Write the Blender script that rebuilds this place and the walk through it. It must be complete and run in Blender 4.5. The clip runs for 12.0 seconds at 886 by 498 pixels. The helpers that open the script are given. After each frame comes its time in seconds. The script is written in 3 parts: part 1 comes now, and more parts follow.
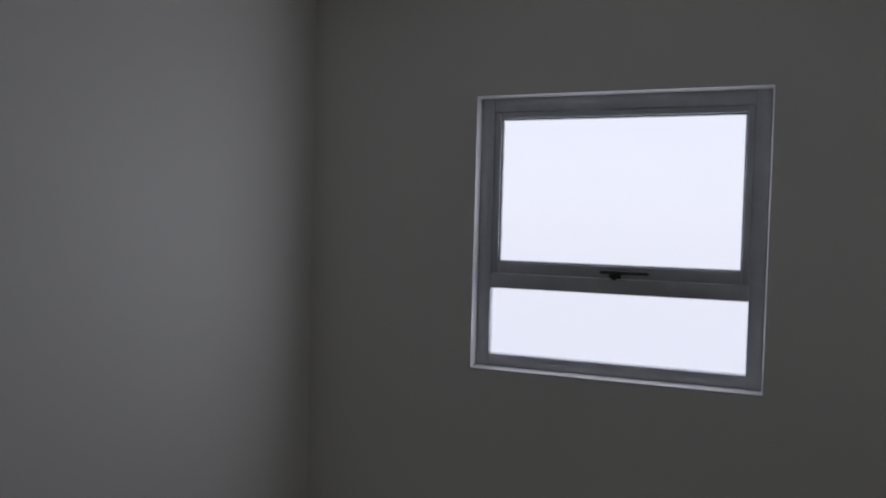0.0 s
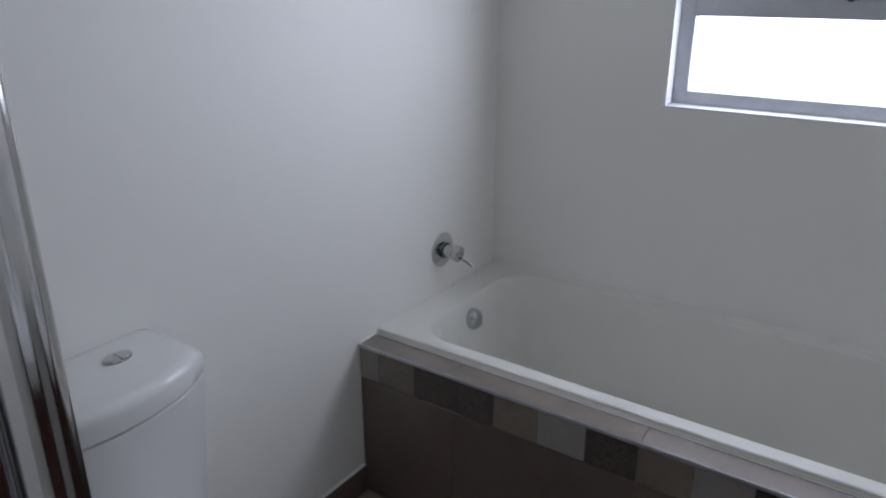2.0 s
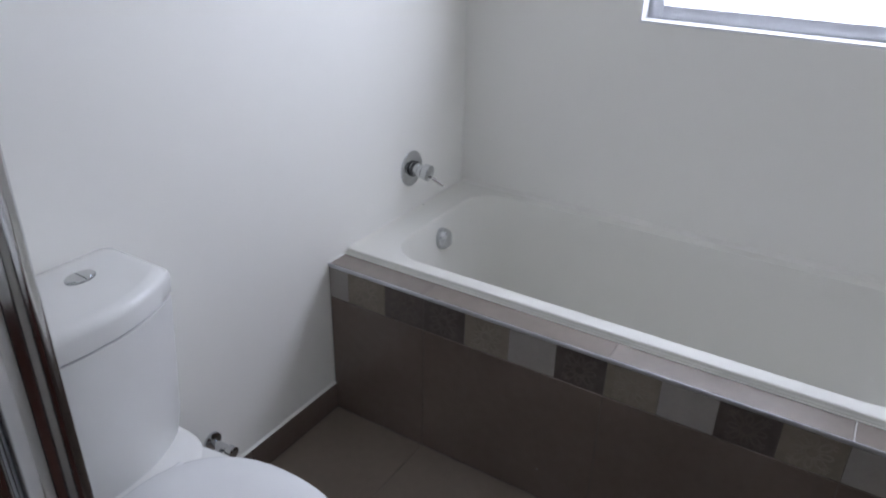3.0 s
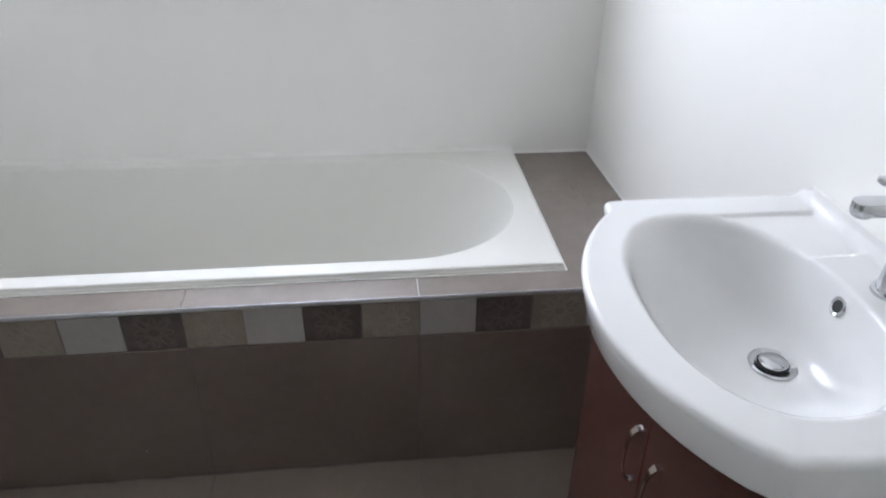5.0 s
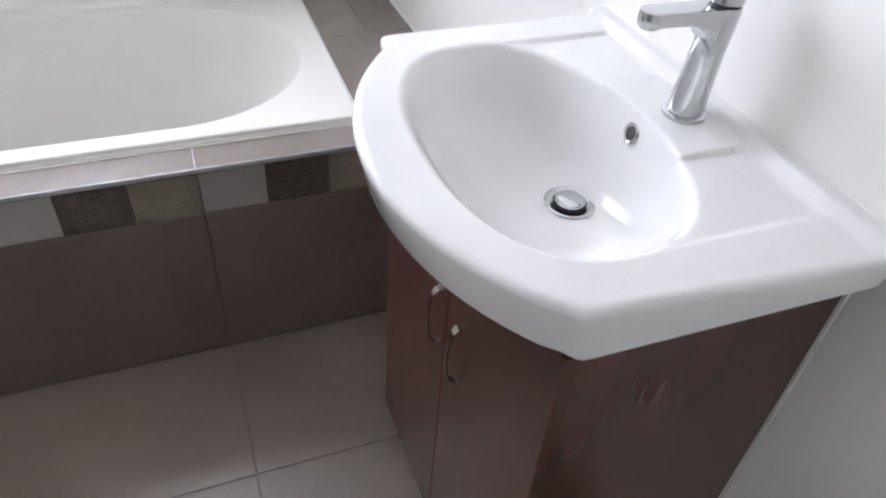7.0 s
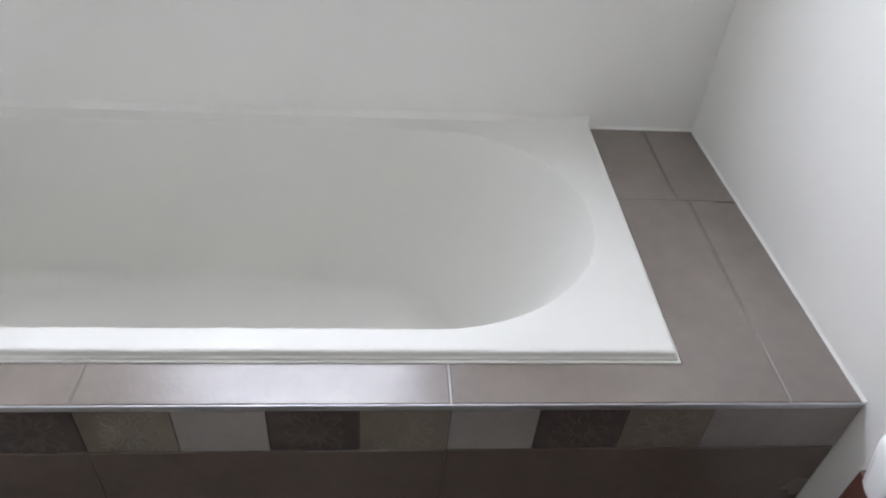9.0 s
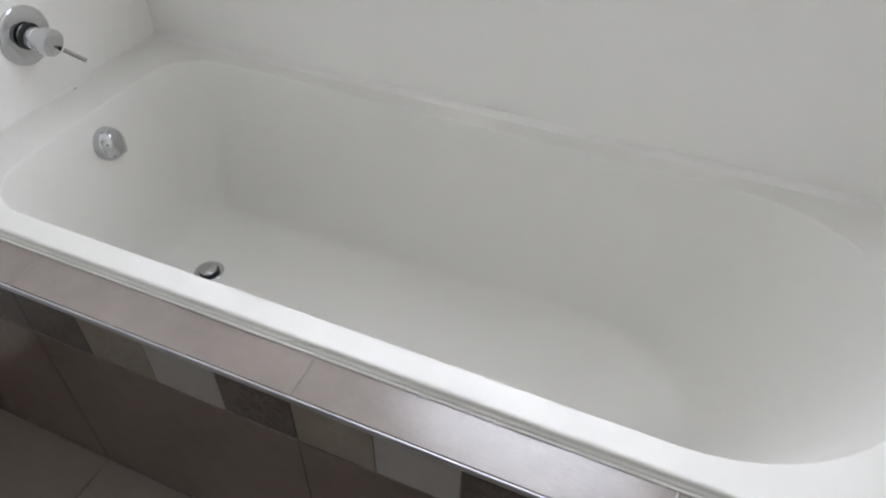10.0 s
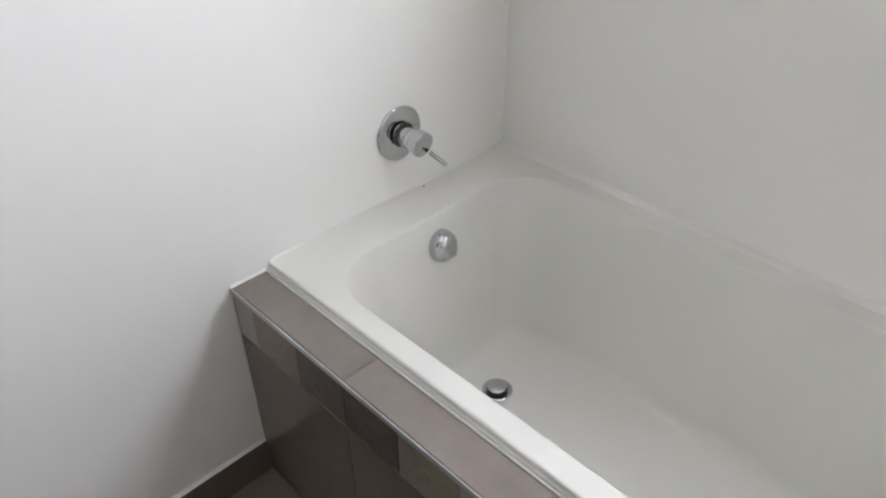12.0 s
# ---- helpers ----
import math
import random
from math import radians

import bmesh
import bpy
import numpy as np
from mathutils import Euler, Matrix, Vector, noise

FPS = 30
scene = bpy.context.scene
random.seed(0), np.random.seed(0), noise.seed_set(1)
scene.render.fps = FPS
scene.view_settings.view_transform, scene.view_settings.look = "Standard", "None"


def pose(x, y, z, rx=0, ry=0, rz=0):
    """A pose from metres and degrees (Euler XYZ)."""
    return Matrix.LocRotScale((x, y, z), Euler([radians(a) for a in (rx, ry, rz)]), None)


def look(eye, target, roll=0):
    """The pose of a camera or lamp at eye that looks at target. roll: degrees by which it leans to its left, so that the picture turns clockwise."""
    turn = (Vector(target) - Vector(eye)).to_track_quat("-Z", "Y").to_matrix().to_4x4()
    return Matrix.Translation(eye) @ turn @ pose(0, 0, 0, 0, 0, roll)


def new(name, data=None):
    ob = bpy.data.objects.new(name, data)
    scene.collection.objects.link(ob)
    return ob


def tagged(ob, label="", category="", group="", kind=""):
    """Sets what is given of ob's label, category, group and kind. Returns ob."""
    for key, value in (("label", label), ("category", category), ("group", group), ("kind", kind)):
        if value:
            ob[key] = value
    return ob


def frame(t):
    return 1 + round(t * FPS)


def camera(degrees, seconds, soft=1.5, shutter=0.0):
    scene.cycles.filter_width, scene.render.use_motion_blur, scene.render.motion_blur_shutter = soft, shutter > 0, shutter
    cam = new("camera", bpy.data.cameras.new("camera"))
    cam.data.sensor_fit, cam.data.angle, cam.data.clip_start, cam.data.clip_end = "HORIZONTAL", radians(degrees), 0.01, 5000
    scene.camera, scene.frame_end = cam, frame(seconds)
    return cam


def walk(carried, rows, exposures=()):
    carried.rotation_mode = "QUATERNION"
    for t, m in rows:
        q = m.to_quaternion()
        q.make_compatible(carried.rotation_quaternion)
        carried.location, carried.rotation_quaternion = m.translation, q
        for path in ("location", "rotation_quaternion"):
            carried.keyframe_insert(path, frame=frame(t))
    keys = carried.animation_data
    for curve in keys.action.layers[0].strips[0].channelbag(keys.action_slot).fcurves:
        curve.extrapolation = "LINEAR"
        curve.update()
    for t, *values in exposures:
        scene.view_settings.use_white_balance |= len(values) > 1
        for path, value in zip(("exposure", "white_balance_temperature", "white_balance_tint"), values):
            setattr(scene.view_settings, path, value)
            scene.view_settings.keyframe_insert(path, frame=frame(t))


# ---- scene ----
cam = camera(63.0, 12.0, soft=2.1)
PATH = [
    (0, (1.271, -2.167, 1.597), (0.584, -0.289, 1.53), 1.5),
    (0.5, (1.281, -2.129, 1.576), (0.49, -0.318, 1.268), 0.9),
    (1, (1.28, -2.125, 1.525), (0.396, -0.396, 1.045), 0.7),
    (1.5, (1.278, -2.134, 1.502), (0.309, -0.493, 0.896), 0.1),
    (2, (1.266, -2.137, 1.503), (0.197, -0.6, 0.801), -0.1),
    (2.5, (1.248, -2.136, 1.486), (0.166, -0.655, 0.688), -0.3),
    (2.7, (1.234, -2.141, 1.487), (0.194, -0.657, 0.639), 0.1),
    (4.3, (1.228, -2.042, 1.449), (0.968, -0.321, 0.464), 0.8),
    (4.5, (1.224, -2.046, 1.449), (1.082, -0.313, 0.461), -0.1),
    (5, (1.253, -2.042, 1.433), (1.449, -0.349, 0.387), 0.9),
    (5.5, (1.294, -2.033, 1.409), (1.765, -0.427, 0.314), 2.9),
    (6, (1.335, -2.041, 1.378), (1.963, -0.562, 0.187), 4.4),
    (6.5, (1.349, -2.033, 1.34), (2.001, -0.645, 0.056), 5.6),
    (7, (1.361, -1.944, 1.346), (1.949, -0.576, 0.01), 4.7),
    (7.5, (1.379, -1.797, 1.36), (1.799, -0.325, 0.072), 5.9),
    (7.7, (1.375, -1.746, 1.362), (1.735, -0.249, 0.085), 5.6),
    (9.3, (1.231, -1.293, 1.325), (1.264, 0.204, 0.0), 4.8),
    (9.5, (1.227, -1.262, 1.324), (1.094, 0.208, -0.026), 4.6),
    (10, (1.262, -1.192, 1.332), (0.683, 0.146, -0.037), 0.4),
    (10.5, (1.246, -1.175, 1.307), (0.415, 0.092, 0.002), -0.5),
    (11, (1.211, -1.166, 1.311), (0.207, 0.017, 0.049), -0.6),
    (11.5, (1.11, -1.171, 1.324), (0.008, -0.02, 0.115), -1.5),
    (12, (1.004, -1.185, 1.342), (-0.15, -0.053, 0.165), -0.4),
]
EXPOSURES = [(0, -3.48, 7180, 15), (0.5, -3.60, 7230, 14), (1, -3.04, 6850, 13), (1.5, -2.17, 6650, 14), (2, -1.42, 6600, 14), (2.5, -1.08, 6600, 14), (4.5, -0.14, 6850, 13), (5, -0.24, 6850, 12), (5.5, -0.2, 6850, 12), (6.5, -0.27, 7050, 13), (7, 0.0, 6960, 15), (7.5, -0.04, 6930, 13), (9.5, -0.38, 7100, 13), (10.5, -0.38, 7250, 13), (12, -0.42, 7320, 13)]
SKY_WATTS = 32.5
SHX, SHY = 0.839, -1.9675
walk(cam, [(t, look(eye, target, roll)) for t, eye, target, roll in PATH], EXPOSURES)

# ---- world, sun, lamps ----
world = bpy.data.worlds.new("world")
scene.world = world
world.use_nodes = True
wn = world.node_tree.nodes
sky = wn.new("ShaderNodeTexSky")
sky.sky_type = "NISHITA"
sky.sun_disc = False
sky.sun_elevation, sky.sun_rotation = radians(50), radians(150)
world.node_tree.links.new(sky.outputs[0], wn["Background"].inputs[0])
wn["Background"].inputs[1].default_value = 0.12

sun_data = bpy.data.lights.new("sun", "SUN")
sun_data.energy, sun_data.angle, sun_data.color = 1.0, radians(12), (1, 0.95, 0.88)
sun = new("sun", sun_data)
sun.matrix_world = look((0, 0, 5), (0.4, 0.9, 3.0))

sky_data = bpy.data.lights.new("window_skylight", "AREA")
sky_data.shape, sky_data.size, sky_data.size_y = "RECTANGLE", 0.81, 0.82
sky_data.energy, sky_data.color = SKY_WATTS, (0.75, 0.845, 1.05)
sky_data.spread = radians(180)
sky_lamp = new("window_skylight", sky_data)
sky_lamp.matrix_world = look((1.0, 0.0885, 1.573), (1.0, -1.0, 1.573))


# ---- materials ----
def node_mat(name, base, rough, metal=0.0, second=None, scale=6.0, fine=60.0, bump=0.0, bump_scale=200.0, coat=0.0, vary=0.0, rough_var=0.0):
    m = bpy.data.materials.new(name)
    m.use_nodes = True
    nt = m.node_tree
    N, L = nt.nodes, nt.links
    p = N["Principled BSDF"]
    p.inputs["Base Color"].default_value = (*base, 1)
    p.inputs["Roughness"].default_value = rough
    p.inputs["Metallic"].default_value = metal
    p.inputs["Coat Weight"].default_value = coat
    tc = N.new("ShaderNodeTexCoord")
    if second:
        big = N.new("ShaderNodeTexNoise")
        big.inputs["Scale"].default_value, big.inputs["Detail"].default_value = scale, 5
        small = N.new("ShaderNodeTexNoise")
        small.inputs["Scale"].default_value, small.inputs["Detail"].default_value = fine, 3
        L.new(tc.outputs["Object"], big.inputs["Vector"])
        L.new(tc.outputs["Object"], small.inputs["Vector"])
        add = N.new("ShaderNodeMath")
        add.operation = "MULTIPLY_ADD"
        add.inputs[1].default_value = 0.35
        L.new(small.outputs[0], add.inputs[0])
        L.new(big.outputs[0], add.inputs[2])
        ramp = N.new("ShaderNodeMapRange")
        ramp.inputs[1].default_value, ramp.inputs[2].default_value = 0.45, 0.9
        L.new(add.outputs[0], ramp.inputs[0])
        mix = N.new("ShaderNodeMix")
        mix.data_type = "RGBA"
        mix.inputs[6].default_value, mix.inputs[7].default_value = (*base, 1), (*second, 1)
        L.new(ramp.outputs[0], mix.inputs[0])
        out = mix.outputs[2]
        if vary:
            info = N.new("ShaderNodeObjectInfo")
            mr = N.new("ShaderNodeMapRange")
            mr.inputs[3].default_value, mr.inputs[4].default_value = 1 - vary, 1 + vary
            L.new(info.outputs["Random"], mr.inputs[0])
            hsv = N.new("ShaderNodeHueSaturation")
            L.new(mr.outputs[0], hsv.inputs["Value"])
            L.new(out, hsv.inputs["Color"])
            out = hsv.outputs[0]
        L.new(out, p.inputs["Base Color"])
        if rough_var:
            rr = N.new("ShaderNodeMapRange")
            rr.inputs[3].default_value, rr.inputs[4].default_value = rough - rough_var, rough + rough_var
            L.new(big.outputs[0], rr.inputs[0])
            L.new(rr.outputs[0], p.inputs["Roughness"])
    if bump:
        bn = N.new("ShaderNodeTexNoise")
        bn.inputs["Scale"].default_value, bn.inputs["Detail"].default_value = bump_scale, 4
        L.new(tc.outputs["Object"], bn.inputs["Vector"])
        b = N.new("ShaderNodeBump")
        b.inputs["Strength"].default_value, b.inputs["Distance"].default_value = bump, 0.002
        L.new(bn.outputs[0], b.inputs["Height"])
        L.new(b.outputs[0], p.inputs["Normal"])
    return m


WALL = node_mat("wall_paint", (0.896, 0.882, 0.828), 0.55, second=(0.904, 0.891, 0.843), scale=1.2, fine=14, bump=0.10, bump_scale=60)
CEIL = node_mat("ceiling_paint", (0.89, 0.88, 0.84), 0.8, second=(0.875, 0.865, 0.825), scale=2, bump=0.1)
REVEAL = node_mat("reveal_plaster", (0.86, 0.86, 0.86), 0.5, second=(0.82, 0.82, 0.82), scale=4, bump=0.15)
ACRYLIC = node_mat("bath_acrylic", (0.768, 0.755, 0.697), 0.48, second=(0.783, 0.771, 0.716), scale=2, fine=20)
ACRYLIC.node_tree.nodes["Principled BSDF"].inputs["Specular IOR Level"].default_value = 0.25
CERAMIC = node_mat("white_ceramic", (0.790, 0.786, 0.762), 0.10, second=(0.808, 0.804, 0.780), scale=3, fine=20, coat=0.25)
SEAT = node_mat("seat_plastic", (0.82, 0.82, 0.82), 0.25, second=(0.84, 0.84, 0.84), scale=3)
CHROME = node_mat("chrome", (0.60, 0.61, 0.62), 0.07, 1.0, second=(0.55, 0.56, 0.57), scale=8, fine=80, rough_var=0.03)
SATIN = node_mat("polished_profile", (0.66, 0.66, 0.67), 0.10, 1.0, second=(0.58, 0.58, 0.59), scale=5, rough_var=0.04)
ALU = node_mat("window_aluminium", (0.63, 0.64, 0.67), 0.42, 0.2, second=(0.52, 0.53, 0.56), scale=10, fine=120, rough_var=0.08)
TRIM = node_mat("edge_trim_metal", (0.66, 0.655, 0.67), 0.46, 0.9, second=(0.50, 0.51, 0.54), scale=12, rough_var=0.05)
BLACK = node_mat("black_rubber", (0.015, 0.015, 0.016), 0.5, second=(0.03, 0.03, 0.03), scale=20)
CAULK = node_mat("white_sealant", (0.83, 0.815, 0.765), 0.5, second=(0.80, 0.785, 0.735), scale=9, fine=90, bump=0.03)
GROUT = node_mat("brown_grout", (0.105, 0.080, 0.066), 0.85, second=(0.135, 0.104, 0.087), scale=14, bump=0.3)
PALE_GROUT = node_mat("pale_grout", (0.38, 0.36, 0.335), 0.8, second=(0.5, 0.48, 0.45), scale=14, bump=0.2)
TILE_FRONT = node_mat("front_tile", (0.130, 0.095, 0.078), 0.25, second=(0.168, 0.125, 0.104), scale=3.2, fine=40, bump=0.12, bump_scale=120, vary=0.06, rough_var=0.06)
# matte copy of the deck tile, darkened for the weaker light at the floor
SHADED_FLOOR_TILE = node_mat("shaded_floor_tile", (0.173, 0.133, 0.105), 0.36, second=(0.219, 0.174, 0.140), scale=3, fine=38, bump=0.15, bump_scale=120, vary=0.05, rough_var=0.07)
FLOOR_GROUT = node_mat("floor_grout", (0.135, 0.108, 0.088), 0.85, second=(0.20, 0.165, 0.137), scale=14, bump=0.3)
TAUPE_GROUT = node_mat("taupe_grout", (0.17, 0.145, 0.125), 0.85, second=(0.21, 0.18, 0.16), scale=14, bump=0.3)
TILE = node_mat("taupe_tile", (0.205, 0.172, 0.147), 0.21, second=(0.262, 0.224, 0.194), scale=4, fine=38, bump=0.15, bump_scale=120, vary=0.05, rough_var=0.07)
TILE.node_tree.nodes["Principled BSDF"].inputs["Specular IOR Level"].default_value = 0.6
TILE_FRONT.node_tree.nodes["Principled BSDF"].inputs["Specular IOR Level"].default_value = 0.85
MOS_L = node_mat("mosaic_light", (0.285, 0.258, 0.238), 0.36, second=(0.345, 0.315, 0.292), scale=14, fine=90, bump=0.25, vary=0.06)
MOS_M = node_mat("mosaic_mid", (0.185, 0.150, 0.116), 0.42, second=(0.243, 0.200, 0.158), scale=22, fine=120, bump=0.35, vary=0.08)
MOS_D = node_mat("mosaic_dark", (0.066, 0.049, 0.043), 0.4, second=(0.105, 0.081, 0.071), scale=30, fine=140, bump=0.45, vary=0.08)
GLAZE_M = node_mat("mosaic_mid_ornament", (0.212, 0.175, 0.138), 0.40, second=(0.265, 0.222, 0.180), scale=30, fine=140, bump=0.3)
GLAZE_D = node_mat("mosaic_dark_ornament", (0.088, 0.066, 0.055), 0.40, second=(0.128, 0.098, 0.082), scale=30, fine=140, bump=0.3)


def wood_mat():
    m = bpy.data.materials.new("dark_walnut")
    m.use_nodes = True
    N, L = m.node_tree.nodes, m.node_tree.links
    p = N["Principled BSDF"]
    tc, mp = N.new("ShaderNodeTexCoord"), N.new("ShaderNodeMapping")
    mp.inputs["Scale"].default_value = (14, 14, 0.8)
    L.new(tc.outputs["Object"], mp.inputs[0])
    wide, fine = N.new("ShaderNodeTexNoise"), N.new("ShaderNodeTexNoise")
    wide.inputs["Scale"].default_value, wide.inputs["Detail"].default_value, wide.inputs["Distortion"].default_value = 1.3, 3, 0.3
    fine.inputs["Scale"].default_value, fine.inputs["Detail"].default_value = 18, 4
    L.new(mp.outputs[0], wide.inputs[0]), L.new(mp.outputs[0], fine.inputs[0])
    ma = N.new("ShaderNodeMath")
    ma.operation = "MULTIPLY_ADD"
    ma.inputs[1].default_value = 0.22
    L.new(fine.outputs[0], ma.inputs[0]), L.new(wide.outputs[0], ma.inputs[2])
    ramp = N.new("ShaderNodeValToRGB")
    ramp.color_ramp.elements[0].position, ramp.color_ramp.elements[0].color = 0.30, (0.060, 0.0235, 0.0175, 1)
    ramp.color_ramp.elements[1].position, ramp.color_ramp.elements[1].color = 1.0, (0.101, 0.0405, 0.031, 1)
    L.new(ma.outputs[0], ramp.inputs[0]), L.new(ramp.outputs[0], p.inputs["Base Color"])
    b = N.new("ShaderNodeBump")
    b.inputs["Strength"].default_value, b.inputs["Distance"].default_value = 0.05, 0.0005
    L.new(fine.outputs[0], b.inputs["Height"]), L.new(b.outputs[0], p.inputs["Normal"])
    p.inputs["Roughness"].default_value = 0.27
    return m


def glass_mat(name, rough, tint=(1, 1, 1)):
    m = bpy.data.materials.new(name)
    m.use_nodes = True
    p = m.node_tree.nodes["Principled BSDF"]
    p.inputs["Base Color"].default_value = (*tint, 1)
    p.inputs["Transmission Weight"].default_value = 1.0
    p.inputs["Roughness"].default_value = rough
    p.inputs["IOR"].default_value = 1.45
    return m


HANDLE = node_mat("brushed_nickel", (0.42, 0.40, 0.385), 0.10, 1.0, second=(0.38, 0.365, 0.35), scale=12, fine=120, rough_var=0.05)
WOOD = wood_mat()
PANE = glass_mat("obscure_glass", 0.16, (1.0, 1.0, 1.0))
CLEAR = glass_mat("clear_glass", 0.0, (0.95, 0.98, 0.97))


# ---- mesh tools ----
def part(name, bm, material, parent=None, label="", smooth=False):
    me = bpy.data.meshes.new(name)
    bmesh.ops.recalc_face_normals(bm, faces=bm.faces)
    bm.to_mesh(me)
    bm.free()
    me.materials.append(material)
    if smooth:
        me.shade_smooth()
        me.set_sharp_from_angle(angle=radians(38))
    ob = new(name, me)
    ob.parent = parent
    if label:
        tagged(ob, label)
    return ob


def thing(name, at, label, category, group=""):
    e = new(name)
    e.location = at
    e.empty_display_size = 0.05
    return tagged(e, label, category, group)


def box(bm, x0, x1, y0, y1, z0, z1, bevel=0.0, seg=2):
    geo = bmesh.ops.create_cube(bm, size=1.0)
    vs = geo["verts"]
    for v in vs:
        v.co = Vector((x0 if v.co.x < 0 else x1, y0 if v.co.y < 0 else y1, z0 if v.co.z < 0 else z1))
    if bevel:
        es = list({e for v in vs for e in v.link_edges})
        bmesh.ops.bevel(bm, geom=es, offset=bevel, segments=seg, affect="EDGES", profile=0.5)
    return bm


def boxes(*sizes, bevel=0.0, seg=2):
    bm = bmesh.new()
    for s in sizes:
        box(bm, *s, bevel=bevel, seg=seg)
    return bm


def loft(bm, rings, cap_start=False, cap_end=False, closed=True):
    rows = [[bm.verts.new(p) for p in r] for r in rings]
    n = len(rows[0])
    for a, b in zip(rows, rows[1:]):
        for i in range(n if closed else n - 1):
            j = (i + 1) % n
            bm.faces.new((a[i], a[j], b[j], b[i]))
    if cap_start:
        bm.faces.new(rows[0][::-1])
    if cap_end:
        bm.faces.new(rows[-1])
    return rows


def lathe(bm, profile, centre, axis="z", n=32, cap=True, tilt=None):
    """profile: rows of (radius, distance along the axis)."""
    rings = []
    for r, h in profile:
        ring = []
        for i in range(n):
            a = 2 * math.pi * i / n
            c, s = r * math.cos(a), r * math.sin(a)
            v = Vector((c, s, h)) if axis == "z" else Vector((h, c, s)) if axis == "x" else Vector((c, h, s))
            if tilt:
                v = tilt @ v
            ring.append(v + Vector(centre))
        rings.append(ring)
    loft(bm, rings, cap, cap)
    return bm


def rounded(x0, x1, y0, y1, z, rl, rr_x, rr_y, n=14):
    """Loop of a tub outline: small round corners at x0, elliptical ones at x1."""
    pts = []
    for cx, cy, rx, ry, a0 in ((x1 - rr_x, y1 - rr_y, rr_x, rr_y, 0), (x0 + rl, y1 - rl, rl, rl, 90), (x0 + rl, y0 + rl, rl, rl, 180), (x1 - rr_x, y0 + rr_y, rr_x, rr_y, 270)):
        for i in range(n):
            a = radians(a0 + 90 * i / (n - 1))
            pts.append(Vector((cx + rx * math.cos(a), cy + ry * math.sin(a), z)))
    return pts


# ---- room shell ----
SOUTH, HIGH = -2.85, 2.45
EAST0, EAST_LEAN = 1.940, 0.028
TUB_Z, DECK_Z, FRONT_Y, TUB_Y, TUB_X = 0.528, 0.512, -0.745, -0.664, 1.700
WX0, WX1, WZ0, WZ1 = 0.576, 1.432, 1.142, 2.005


def east(y):
    return EAST0 - EAST_LEAN * y


floor = tagged(part("floor", boxes((-0.15, 2.2, SOUTH - 0.15, 0.2, -0.15, -0.0018)), FLOOR_GROUT), "taupe floor slab with brown grout under large taupe tiles", "floor", kind="structure")
tagged(part("ceiling", boxes((-0.15, 2.2, SOUTH - 0.15, 0.22, HIGH, HIGH + 0.12)), CEIL), "flat white painted ceiling", "ceiling", kind="structure")
north = tagged(part("wall_north", boxes((0, WX0, 0, 0.22, -0.009, HIGH), (WX1, 2.2, 0, 0.22, -0.009, HIGH), (WX0, WX1, 0, 0.22, -0.009, WZ0), (WX0, WX1, 0, 0.22, WZ1, HIGH)), WALL), "smooth white painted wall with a window over the bath", "wall", kind="structure")
west = tagged(part("wall_west", boxes((-0.15, 0, SOUTH - 0.15, 0.22, -0.009, HIGH)), WALL), "smooth white painted wall behind the toilet and bath mixer", "wall", kind="structure")
south = tagged(part("wall_south", boxes((0, 2.2, SOUTH - 0.15, SOUTH, -0.009, HIGH)), WALL), "plain white painted wall", "wall", kind="structure")
bm = bmesh.new()
loft(bm, [[(east(0), 0, z), (2.2, 0, z), (2.2, SOUTH, z), (east(SOUTH), SOUTH, z)] for z in (-0.009, HIGH)], True, True)
tagged(part("wall_east", bm, WALL), "smooth white painted wall behind the basin", "wall", kind="structure")


